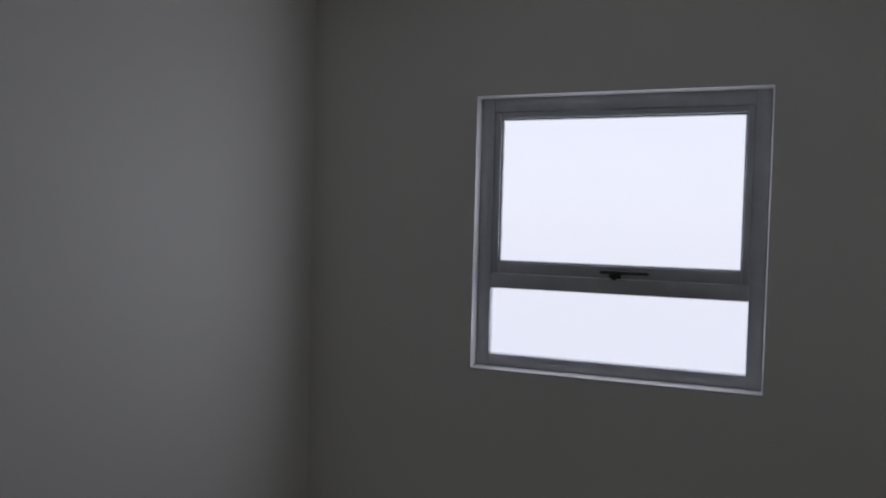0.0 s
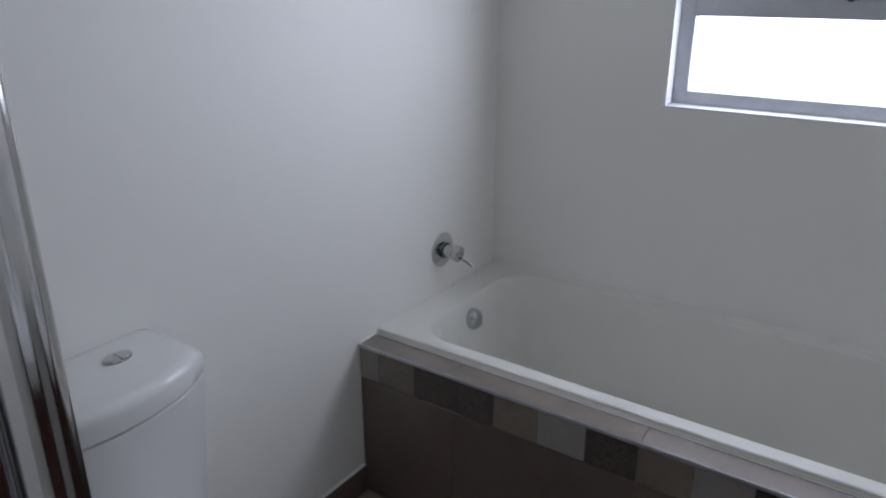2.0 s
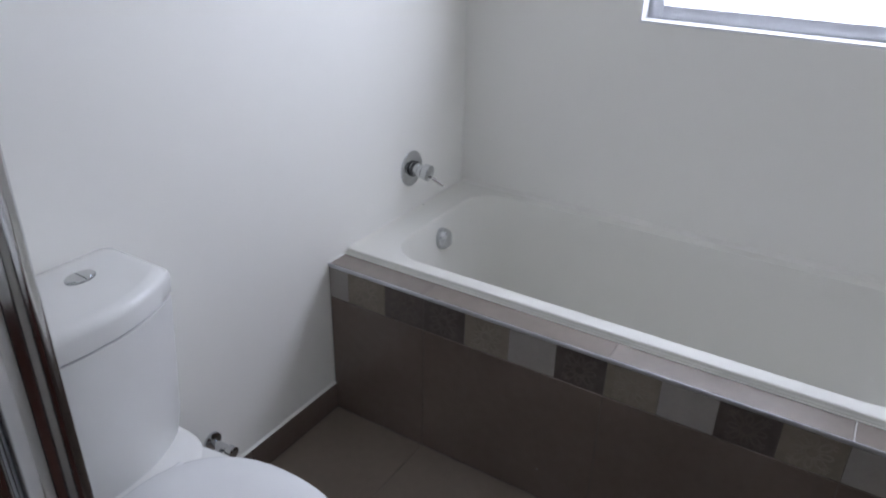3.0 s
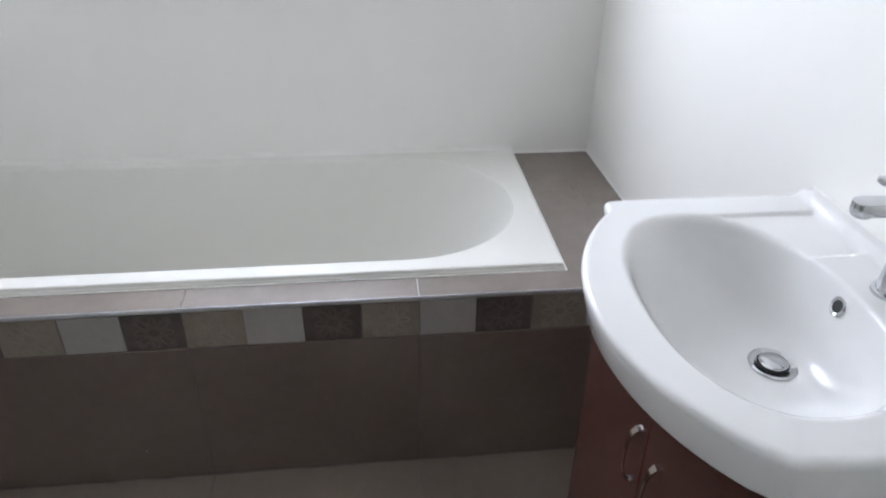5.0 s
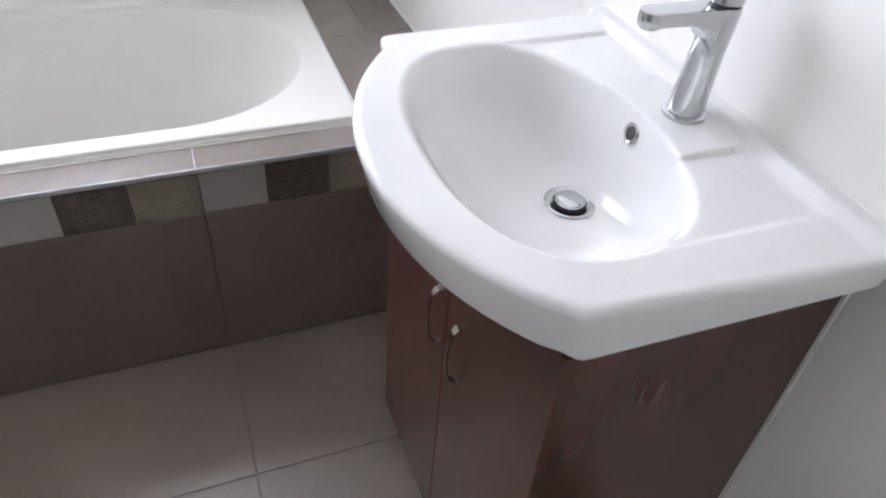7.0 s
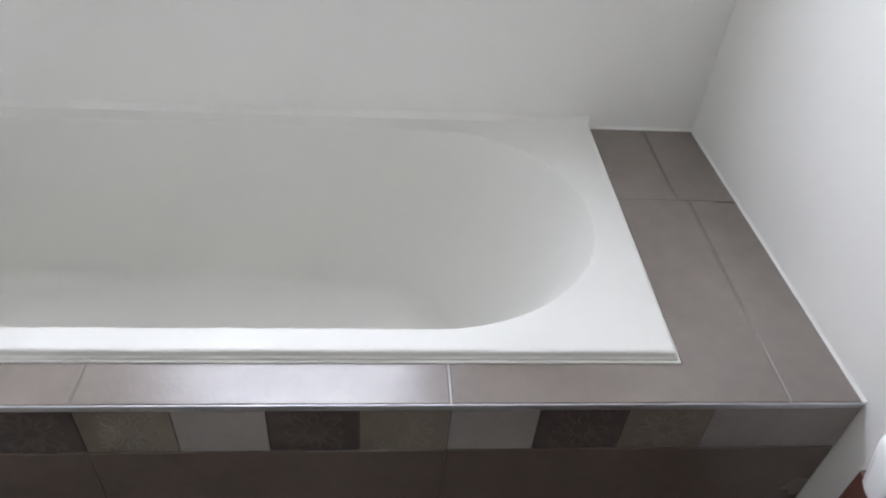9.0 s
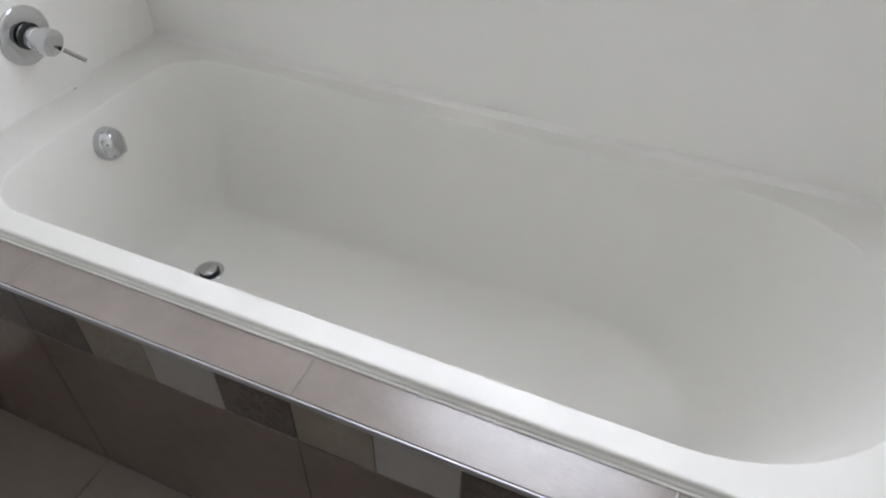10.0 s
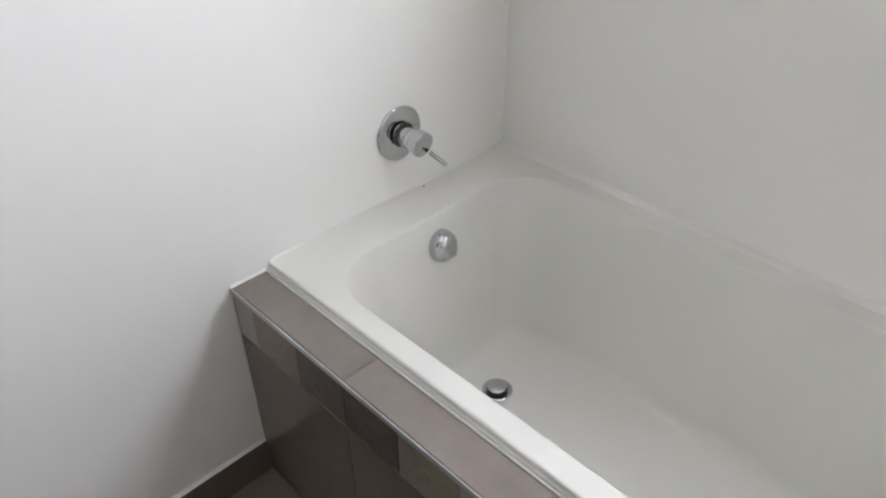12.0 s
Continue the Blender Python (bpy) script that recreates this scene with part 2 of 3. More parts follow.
# ---- window ----
def window():
    w = tagged(new("window_1"), "two-light aluminium window with obscure glass in a white plaster reveal", "window", kind="structure")
    w.location = (1.0, 0.06, WZ0)
    inv = Matrix.Translation((-1.0, -0.06, -WZ0))

    def wp(name, bm, mat, label="", parent=w, smooth=False):
        bmesh.ops.transform(bm, matrix=inv, verts=bm.verts)
        return part(name, bm, mat, parent, label, smooth)

    e = 0.004
    wp("window_reveal", boxes((WX0, WX0 + e, 0.0, 0.058, WZ0, WZ1), (WX1 - e, WX1, 0.0, 0.058, WZ0, WZ1), (WX0 + e, WX1 - e, 0.0, 0.058, WZ1 - e, WZ1)), REVEAL, "smooth white plaster reveal")
    wp("window_sill", boxes((WX0 + e, WX1 - e, -0.001, 0.058, WZ0, WZ0 + 0.008), bevel=0.002), REVEAL, "narrow white painted sill")
    x0, x1, z0, z1 = WX0 + 0.003, WX1 - 0.003, WZ0 + 0.003, WZ1 - 0.003
    f = 0.043
    frame_bm = boxes((x0, x0 + f, 0.058, 0.102, z0, z1), (x1 - f, x1, 0.058, 0.102, z0, z1), (x0 + f, x1 - f, 0.058, 0.102, z0, z0 + f), (x0 + f, x1 - f, 0.058, 0.102, z1 - f, z1), (x0 + f, x1 - f, 0.058, 0.102, 1.400, 1.446), bevel=0.0025)
    wp("window_frame", frame_bm, ALU, "pale grey aluminium frame", smooth=True)
    sx0, sx1, sz0, sz1 = x0 + f + 0.001, x1 - f - 0.001, 1.4475, z1 - f - 0.001
    s = 0.020
    sash = wp("sash", boxes((sx0, sx0 + s, 0.062, 0.106, sz0, sz1), (sx1 - s, sx1, 0.062, 0.106, sz0, sz1), (sx0 + s, sx1 - s, 0.062, 0.106, sz0, sz0 + 0.038), (sx0 + s, sx1 - s, 0.062, 0.106, sz1 - s, sz1), bevel=0.003), ALU, "closed top-hung aluminium sash", smooth=True)
    g = 0.003
    gasket = boxes((sx0 + s, sx0 + s + g, 0.07, 0.1, sz0 + 0.038, sz1 - s), (sx1 - s - g, sx1 - s, 0.07, 0.1, sz0 + 0.038, sz1 - s), (sx0 + s + g, sx1 - s - g, 0.07, 0.1, sz0 + 0.038, sz0 + 0.038 + g), (sx0 + s + g, sx1 - s - g, 0.07, 0.1, sz1 - s - g, sz1 - s))
    wp("gasket", gasket, BLACK, "thin black glazing gasket", parent=sash)
    p1 = wp("pane", boxes((sx0 + s, sx1 - s, 0.083, 0.087, sz0 + 0.038, sz1 - s)), PANE, "bright obscure glass pane")
    p2 = wp("pane", boxes((x0 + f, x1 - f, 0.083, 0.087, z0 + f, 1.400)), PANE, "bright obscure glass pane")
    p1.visible_shadow = p2.visible_shadow = False
    hb = bmesh.new()
    box(hb, 0.995, 1.030, 0.050, 0.0585, 1.448, 1.472, 0.002)
    box(hb, 0.968, 1.112, 0.036, 0.0495, 1.462, 1.472, 0.003)
    box(hb, 1.004, 1.018, 0.038, 0.052, 1.444, 1.462, 0.003)
    wp("window_latch", hb, BLACK, "black cam latch with a long flat lever", smooth=True)


window()


# ---- bath and its tiled deck ----
def bath():
    t = thing("bathtub", (0.0, TUB_Y, DECK_Z), "off-white acrylic built-in bath with a rounded foot end and flat rim", "bathtub")
    inv = Matrix.Translation((0, -TUB_Y, -DECK_Z))
    n = 14
    inner = [(0.1085, 1.636, -0.618, -0.052, 0.0, 0.115, 0.30, 0.276), (0.1092, 1.6353, -0.6173, -0.0527, -0.0008, 0.115, 0.30, 0.2755), (0.1108, 1.633, -0.6155, -0.0545, -0.0050, 0.113, 0.30, 0.273),
             (0.122, 1.60, -0.596, -0.066, -0.06, 0.10, 0.30, 0.262), (0.134, 1.56, -0.583, -0.077, -0.13, 0.085, 0.30, 0.247), (0.148, 1.50, -0.568, -0.090, -0.22, 0.08, 0.29, 0.232),
             (0.160, 1.43, -0.553, -0.104, -0.31, 0.075, 0.27, 0.212), (0.1645, 1.405, -0.548, -0.109, -0.355, 0.075, 0.262, 0.208), (0.170, 1.388, -0.541, -0.116, -0.378, 0.075, 0.252, 0.202),
             (0.181, 1.368, -0.530, -0.128, -0.391, 0.075, 0.24, 0.192), (0.203, 1.337, -0.508, -0.150, -0.398, 0.07, 0.22, 0.17), (0.25, 1.27, -0.46, -0.19, -0.401, 0.06, 0.15, 0.12)]
    rings = []
    top = rounded(*inner[0][:4], TUB_Z, *inner[0][5:], n=n)
    # the rim: from the lower lip over the rounded outer edge to the tub's mouth
    ox0, ox1, oy0, oy1 = 0.002, TUB_X, TUB_Y, -0.002
    r = 0.004
    outer = rounded(ox0, ox1, oy0, oy1, TUB_Z, r, r, r, n=n)

    def square_off(inset, z):
        return rounded(ox0 + 0, ox1 - inset, oy0 + inset, oy1, z, r, r, r, n=n)

    rings = [square_off(0.001, DECK_Z - 0.006), square_off(-0.002, DECK_Z + 0.001), square_off(-0.002, TUB_Z - 0.0125), square_off(-0.0014, TUB_Z - 0.0112), square_off(0.0006, TUB_Z - 0.0098), square_off(0.0016, TUB_Z - 0.0082), square_off(0.0020, TUB_Z - 0.0045), square_off(0.0028, TUB_Z - 0.0022), square_off(0.0046, TUB_Z - 0.0007), square_off(0.0072, TUB_Z)]
    lip = rings[-1]
    for k in (0.05, 0.5, 0.95):
        rings.append([a.lerp(b, k) for a, b in zip(lip, top)])
    for x0, x1, y0, y1, dz, rl, rx, ry in inner:
        rings.append(rounded(x0, x1, y0, y1, TUB_Z + dz, rl, rx, ry, n=n))
    bm = bmesh.new()
    loft(bm, rings, False, True)
    bmesh.ops.transform(bm, matrix=inv, verts=bm.verts)
    bmesh.ops.remove_doubles(bm, verts=bm.verts, dist=1e-5)
    part("tub", bm, ACRYLIC, t, smooth=True)
    # waste
    w = bmesh.new()
    lathe(w, [(0.0335, 0), (0.0345, 0.003), (0.031, 0.005), (0.024, 0.0035), (0.023, 0.001)], (0.283, -0.310 - TUB_Y, TUB_Z - 0.4015 - DECK_Z))
    waste = part("waste", w, CHROME, t, "round chrome waste", smooth=True)
    # black fill: shade between plug and waste ring put in as colour
    w = bmesh.new()
    lathe(w, [(0.0225, 0.0012), (0.0225, 0.0038), (0.0185, 0.0042), (0.0170, 0.0095)], (0.283, -0.310 - TUB_Y, TUB_Z - 0.4015 - DECK_Z))
    part("waste_gap_shade", w, BLACK, waste, "black fill for the shade round the plug")
    w = bmesh.new()
    lathe(w, [(0.0195, 0.0085), (0.0215, 0.0105), (0.0215, 0.0135), (0.0165, 0.0160), (0.005, 0.0172)], (0.2815, -0.3095 - TUB_Y, TUB_Z - 0.4015 - DECK_Z))
    part("plug", w, CHROME, waste, "domed chrome plug", smooth=True)
    part("chip", lathe(bmesh.new(), [(0.0024, 0.0), (0.0018, 0.0006)], (0.011, -0.268 - TUB_Y, TUB_Z + 0.0002 - DECK_Z), n=7), BLACK, t, "tiny dark chip in the rim")
    # overflow hood with an arched top and a flat lower edge
    h = bmesh.new()
    cy, cz = -0.328 - TUB_Y, 0.458 - DECK_Z
    rings = []
    for s, d in ((1.0, -0.012), (1.03, 0.004), (1.02, 0.011), (0.97, 0.018), (0.88, 0.0235), (0.74, 0.0282), (0.56, 0.0315), (0.36, 0.0335), (0.15, 0.0344)):
        ring = []
        for i in range(40):
            a = 2 * math.pi * i / 40
            c, q = math.cos(a), math.sin(a)
            k = (abs(c) ** 12 + abs(q) ** 12) ** (-1 / 12) if c > 0 and q < 0 else 1
            ring.append(Vector((0.121 + d, cy + s * 0.033 * c * k, cz + s * 0.035 * q * k)))
        rings.append(ring)
    loft(h, rings, True, True)
    part("overflow_hood", h, CHROME, t, "chrome filler and overflow hood", smooth=True)


bath()

deck = tagged(part("bath_surround", boxes((0.0, east(-0.7) - 0.001, FRONT_Y + 0.0020, TUB_Y - 0.0075, 0.0, DECK_Z - 0.0092), (TUB_X + 0.0065, east(0) - 0.001, TUB_Y - 0.0075, -0.001, 0.0, DECK_Z - 0.0092)), GROUT), "tiled bath surround with dark brown panels and a patterned band", "bath surround")
# edge trim of the deck
part("edge_trim", boxes((0.001, east(FRONT_Y) - 0.002, FRONT_Y - 0.0018, FRONT_Y + 0.0016, DECK_Z - 0.0105, DECK_Z + 0.0008), bevel=0.0015, seg=4), TRIM, deck, "thin silver tile edge trim", smooth=True)
# sealant beads
sealant = tagged(new("sealant"), "white silicone bead where the bath meets the walls and tiles", "sealant", kind="structure")


def bead(bm, a, b, w, up, side):
    """A triangular sealant bead from a to b; side: unit vector away from the wall."""
    a, b, side = Vector(a), Vector(b), Vector(side)
    loft(bm, [[p, p + side * w, p + side * w * 0.45 + Vector((0, 0, up * 0.45)), p + Vector((0, 0, up))] for p in (a, b)], True, True)
    return bm


part("bead", bead(bmesh.new(), (0.001, -0.0005, TUB_Z), (TUB_X, -0.0005, TUB_Z), 0.011, 0.012, (0, -1, 0)), CAULK, sealant)
part("bead", bead(bmesh.new(), (0.0005, -0.001, TUB_Z), (0.0005, TUB_Y + 0.010, TUB_Z), 0.003, 0.003, (1, 0, 0)), CAULK, sealant)
part("bead", bead(bmesh.new(), (TUB_X, -0.0005, DECK_Z), (east(0), -0.0005, DECK_Z), 0.004, 0.005, (0, -1, 0)), CAULK, sealant)
part("bead", bead(bmesh.new(), (east(0) - 0.0005, 0, DECK_Z), (east(FRONT_Y) - 0.0005, FRONT_Y, DECK_Z), 0.004, 0.005, (-1, 0, 0)), CAULK, sealant)
part("bead", bead(bmesh.new(), (0.0005, TUB_Y, DECK_Z), (0.0005, FRONT_Y, DECK_Z), 0.004, 0.005, (1, 0, 0)), CAULK, sealant)
part("joint", boxes((0.004, TUB_X - 0.0022, TUB_Y - 0.0060, TUB_Y + 0.003, DECK_Z - 0.004, DECK_Z + 0.0012)), CAULK, sealant)
part("joint", boxes((TUB_X - 0.002, TUB_X + 0.0057, TUB_Y - 0.0060, -0.003, DECK_Z - 0.004, DECK_Z + 0.0008)), CAULK, sealant)
part("joint", boxes((0.0003, 0.0032, FRONT_Y - 0.0016, FRONT_Y - 0.0003, 0.09, DECK_Z - 0.012)), CAULK, sealant)


# ---- bath mixer on the west wall ----
def bath_mixer():
    t = thing("bath_mixer", (0.0, -0.324, 0.672), "round chrome wall-mounted bath mixer with a thin pin lever", "mixer tap")
    bm = lathe(bmesh.new(), [(0.0575, 0.0005), (0.0575, 0.004), (0.054, 0.0065), (0.021, 0.0075)], (0, 0, 0), "x", 48)
    part("wall_plate", bm, CHROME, t, "thin chrome disc", smooth=True)
    tilt = Euler((0, radians(9), radians(3))).to_matrix()
    part("body", lathe(bmesh.new(), [(0.0215, 0.003), (0.0215, 0.030), (0.0203, 0.0312), (0.0203, 0.0328), (0.0215, 0.034), (0.0215, 0.044), (0.019, 0.046)], (0, 0, 0.003), "x", 32, tilt=tilt), CHROME, t, smooth=True)
    part("ring", lathe(bmesh.new(), [(0.0218, 0.0105), (0.0262, 0.0117), (0.0262, 0.0165), (0.0218, 0.0177)], (0, 0, 0.003), "x", 32, tilt=tilt), BLACK, t, "black rubber ring", smooth=True)
    part("knob", lathe(bmesh.new(), [(0.019, 0.0465), (0.0250, 0.048), (0.0268, 0.066), (0.0255, 0.0705), (0.0220, 0.0725)], (0, 0.001, 0.006), "x", 32, tilt=tilt), CHROME, t, smooth=True)
    tip, root = Vector((0.101, 0.037, -0.050)), Vector((0.069, 0.0205, -0.0255))
    way = (tip - root).normalized().to_track_quat("Z", "Y").to_matrix()
    part("lever", lathe(bmesh.new(), [(0.0046, 0), (0.0043, 0.02), (0.0041, (tip - root).length - 0.001), (0.0026, (tip - root).length)], root, "z", 12, tilt=way), HANDLE, t, "thin chrome pin lever", smooth=True)


bath_mixer()

# ---- basin on its cabinet ----
BY, BZ, BX = -1.337, 0.905, 1.523
HALF = 0.269
UNDER_RISE = 0.034


def basin():
    t = thing("washbasin", (1.75, BY, 0.86), "white ceramic washbasin with bowed front on a dark wood cabinet", "washbasin")
    inv = Matrix.Translation((-1.75, -BY, -0.86))
    # outline from the back far corner round the bowed front to the back near corner
    back = east(BY) - 0.0008
    R, H = 0.362, HALF
    raw = [(back, H + 0.009), (1.643, H + 0.009), (1.632, H + 0.0085), (1.626, H + 0.0068), (1.6215, H + 0.0030), (1.6200, H - 0.003), (1.6195, H - 0.011), (1.6180, H - 0.019)]
    a_end = math.asin((H - 0.027) / R)
    raw += [(BX + R - R * math.cos(a_end * (1 - i / 24)), R * math.sin(a_end * (1 - i / 24))) for i in range(49)]
    raw += [(1.6285, 0.0165 - H), (1.6345, 0.0095 - H), (1.6375, 0.0045 - H), (1.6415, 0.0012 - H), (1.648, -H), (back - 0.015, -H - 0.0240), (back - 0.0085, -H - 0.0225), (back - 0.0035, -H - 0.0185), (back - 0.0008, -H - 0.0140), (back, -H - 0.009)]
    out = []
    for (ax, ay), (bx, by) in zip(raw, raw[1:] + raw[:1]):
        steps = max(1, round(math.hypot(bx - ax, by - ay) / 0.006))
        out += [Vector((ax + (bx - ax) * i / steps, ay + (by - ay) * i / steps, 0)) for i in range(steps)]
    cx, cy = 1.727, 0.003

    def bowl(scale, shift=0.0):
        ring = []
        for p in out:
            a = math.atan2((p.y - cy) / 0.214, (p.x - cx) / 0.140)
            c, s = math.cos(a), math.sin(a)
            k = (abs(c) ** 2.35 + abs(s) ** 2.35) ** (-1 / 2.35)
            ring.append(Vector((cx + shift + 0.140 * scale * k * c, cy * scale + 0.214 * scale * k * s, 0)))
        return ring

    def step(v, e, w):
        u = min(1, max(0, (v - e) / w + 0.5))
        return u * u * (3 - 2 * u)

    def top(p):
        z = 0.0
        shelf = step(p.x, 1.76, 0.07) * (1 - step(p.x, 1.942, 0.012)) * (1 - step(abs(p.y), 0.212, 0.010))
        plain = step(abs(p.y), 0.088, 0.005)
        z -= 0.0042 * shelf * plain
        z += 0.010 * step(p.x, 1.950, 0.014)
        return z

    rings = []

    def scaled(inset, z, side=1.0):
        """The outline drawn in by an inset, towards a line through the middle."""
        ring = []
        for p in out:
            k = 1 - inset / HALF
            q = Vector((min(back, 1.80 + (p.x - 1.80) * k) if p.x < back - 1e-6 else back, p.y * (1 - (side if p.y > 0 or side == 1.0 else 0.0) * inset / HALF), z))
            ring.append(q)
        return ring

    low = 0.8405 - BZ

    def lift(q):
        return Vector((0, 0, UNDER_RISE * min(1, max(0, (q.x - 1.64) / 0.33))))

    rings.append([q + lift(q) for q in scaled(0.075, low - 0.012)])
    rings.append([q + lift(q) for q in scaled(0.037, low - 0.004)])
    for inset, z in ((0.0185, low), (0.0135, low + 0.0018), (0.011, low + 0.006), (0.004, -0.026), (0.0, -0.010), (0.0008, -0.0055), (0.003, -0.0022), (0.0065, -0.0006), (0.011, 0.0)):
        rings.append([q + (Vector((0, 0, top(q))) if z > -0.02 else lift(q) * (1 if z < -0.05 else 0.3)) for q in scaled(inset, z, 0.35 if z < -0.02 else 1.0)])
    rim_in, mouth = scaled(0.011, 0.0), bowl(1.035)
    m = 44
    for i in range(1, m):
        ring = [a.lerp(b, i / m) for a, b in zip(rim_in, mouth)]
        for q in ring:
            q.z = top(q)
        rings.append(ring)
    drain = Vector((1.790 - cx, 0, 0))
    for k, (s, d) in enumerate(((1.035, 0.0), (1.022, -0.0004), (1.008, -0.0014), (0.993, -0.0034), (0.977, -0.0068), (0.960, -0.0118), (0.94, -0.0193), (0.91, -0.031), (0.86, -0.048), (0.78, -0.069), (0.67, -0.088), (0.54, -0.102), (0.40, -0.110), (0.27, -0.1145), (0.135, -0.117))):
        f = max(0, 1 - s) / 0.865
        ring = bowl(s, drain.x * f * 0.95)
        for q, mo in zip(ring, mouth):
            q.z = d + top(mo) * max(0, 1 - f * 6)
        rings.append(ring)
    bm = bmesh.new()
    loft(bm, rings, False, True)
    bmesh.ops.transform(bm, matrix=Matrix.Translation((0, BY, BZ)), verts=bm.verts)
    for v in bm.verts:
        v.co.x += min(1, max(0, (v.co.x - 1.70) / (back - 1.70))) * (east(v.co.y) - east(BY))
    bmesh.ops.transform(bm, matrix=inv, verts=bm.verts)
    part("bowl", bm, CERAMIC, t, smooth=True)
    sb = bmesh.new()
    y0, y1 = BY - HALF + 0.004, BY + HALF + 0.004
    o = Vector((-1.75, -BY, -0.86))
    bead(sb, Vector((east(y0) - 0.0004, y0, BZ + 0.0098)) + o, Vector((east(y1) - 0.0004, y1, BZ + 0.0098)) + o, 0.0035, 0.002, (-1, 0, 0))
    part("back_seal", sb, CAULK, t, "white sealant along the wall")
    dx, dz = 1.790 - 1.75, BZ - 0.1165 - 0.86
    w = lathe(bmesh.new(), [(0.0325, 0.0), (0.033, 0.002), (0.030, 0.0035), (0.023, 0.001), (0.0225, -0.004)], (dx, 0.0, dz), n=40)
    waste = part("waste", w, CHROME, t, "chrome pop-up waste", smooth=True)
    # black disc that paints the shade below the raised plug
    part("waste_gap_shade", lathe(bmesh.new(), [(0.0215, 0.0005), (0.0215, 0.0035)], (dx, 0.0, dz), n=32), BLACK, waste, "black fill for the shade under the plug")
    part("plug", lathe(bmesh.new(), [(0.017, 0.0028), (0.0198, 0.0040), (0.0198, 0.0058), (0.016, 0.0078), (0.006, 0.0086)], (dx, 0.0, dz), n=32), CHROME, waste, "raised chrome plug", smooth=True)
    tl = Euler((0, radians(-70), 0)).to_matrix()
    ov = (1.8600 - 1.75, 0.006, 0.8775 - 0.86)
    o = part("overflow_ring", lathe(bmesh.new(), [(0.0132, -0.004), (0.0136, 0.0006), (0.0118, 0.0020), (0.0088, 0.001)], ov, n=28, tilt=tl), CHROME, t, "chrome overflow ring", smooth=True)
    # no opening here: a black disc gives the dark inside of the overflow
    part("overflow_shade", lathe(bmesh.new(), [(0.0086, -0.001), (0.0086, 0.0012)], ov, n=20, tilt=tl), BLACK, o, "black disc for the shade inside the overflow hole")


basin()


def basin_tap():
    t = thing("basin_mixer", (1.922, -1.345, BZ), "tall chrome single-lever basin mixer on the washbasin", "mixer tap")
    part("base_ring", lathe(bmesh.new(), [(0.0265, 0.0), (0.027, 0.002), (0.0265, 0.005), (0.0225, 0.0065)], (-0.005, 0, 0), n=40), CHROME, t, smooth=True)
    bm = bmesh.new()
    rings = []
    for rad, z, shift in ((0.0215, 0.0055, -0.005), (0.0213, 0.02, -0.004), (0.0200, 0.05, -0.0025), (0.0190, 0.085, 0), (0.0190, 0.115, 0.003), (0.0190, 0.133, 0.004), (0.018, 0.1355, 0.004), (0.014, 0.136, 0.004)):
        rings.append([Vector((shift + rad * math.cos(2 * math.pi * i / 40), rad * math.sin(2 * math.pi * i / 40), z)) for i in range(40)])
    loft(bm, rings, True, True)
    part("body", bm, CHROME, t, smooth=True)
    bm = bmesh.new()
    rings = []
    stations = [(0.004, 0.0165, 0.080, 0.1350), (-0.010, 0.0160, 0.088, 0.1352), (-0.018, 0.0155, 0.099, 0.1354), (-0.024, 0.0152, 0.110, 0.1356), (-0.032, 0.0150, 0.1175, 0.1358), (-0.044, 0.0148, 0.1205, 0.1362), (-0.075, 0.0145, 0.1215, 0.1370)]
    for k in range(9):
        a = radians(90 * k / 8.4)
        stations.append((-0.0875 - 0.0145 * math.sin(a), 0.0145 * math.cos(a), 0.1215, 0.1372))
    for x, w, z0, z1 in stations:
        ring = []
        c = min(0.0018, w * 0.45)
        for sy, sz, a0 in ((1, 1, 0), (-1, 1, 90), (-1, -1, 180), (1, -1, 270)):
            for i in range(4):
                a = radians(a0 + 30 * i)
                ring.append(Vector((x, sy * (w - c) + c * math.cos(a), ((z1 - c) if sz > 0 else (z0 + c)) + c * math.sin(a))))
        rings.append(ring)
    loft(bm, rings, True, True)
    spout = part("spout", bm, CHROME, t, smooth=True)
    part("aerator", lathe(bmesh.new(), [(0.0095, 0.1175), (0.0112, 0.1185), (0.0112, 0.1225)], (-0.0885, 0, 0), n=24), CHROME, spout, smooth=True)
    part("neck", lathe(bmesh.new(), [(0.0165, 0.1358), (0.0165, 0.1390)], (0.004, 0, 0), n=32), BLACK, t, "dark joint under the handle")
    part("head", lathe(bmesh.new(), [(0.0178, 0.1382), (0.0188, 0.1392), (0.0192, 0.164), (0.0186, 0.1672), (0.015, 0.169), (0.005, 0.1695)], (0.004, 0, 0), n=40), CHROME, t, smooth=True)
    lb = bmesh.new()
    box(lb, -0.078, -0.008, -0.0065, 0.0065, 0.1565, 0.1645, 0.0010, 2)
    bmesh.ops.transform(lb, matrix=Matrix.Translation((0, 0, 0.161)) @ Matrix.Rotation(radians(2), 4, "Y") @ Matrix.Translation((0, 0, -0.161)), verts=lb.verts)
    lever = part("lever", lb, CHROME, t, "flat chrome lever", smooth=True)
    part("set_screw", lathe(bmesh.new(), [(0.0030, -0.0165), (0.0030, -0.0205), (0.0018, -0.0215)], (0, 0, 0.149), "x", 14), HANDLE, lever, "small grub screw under the lever", smooth=True)


basin_tap()


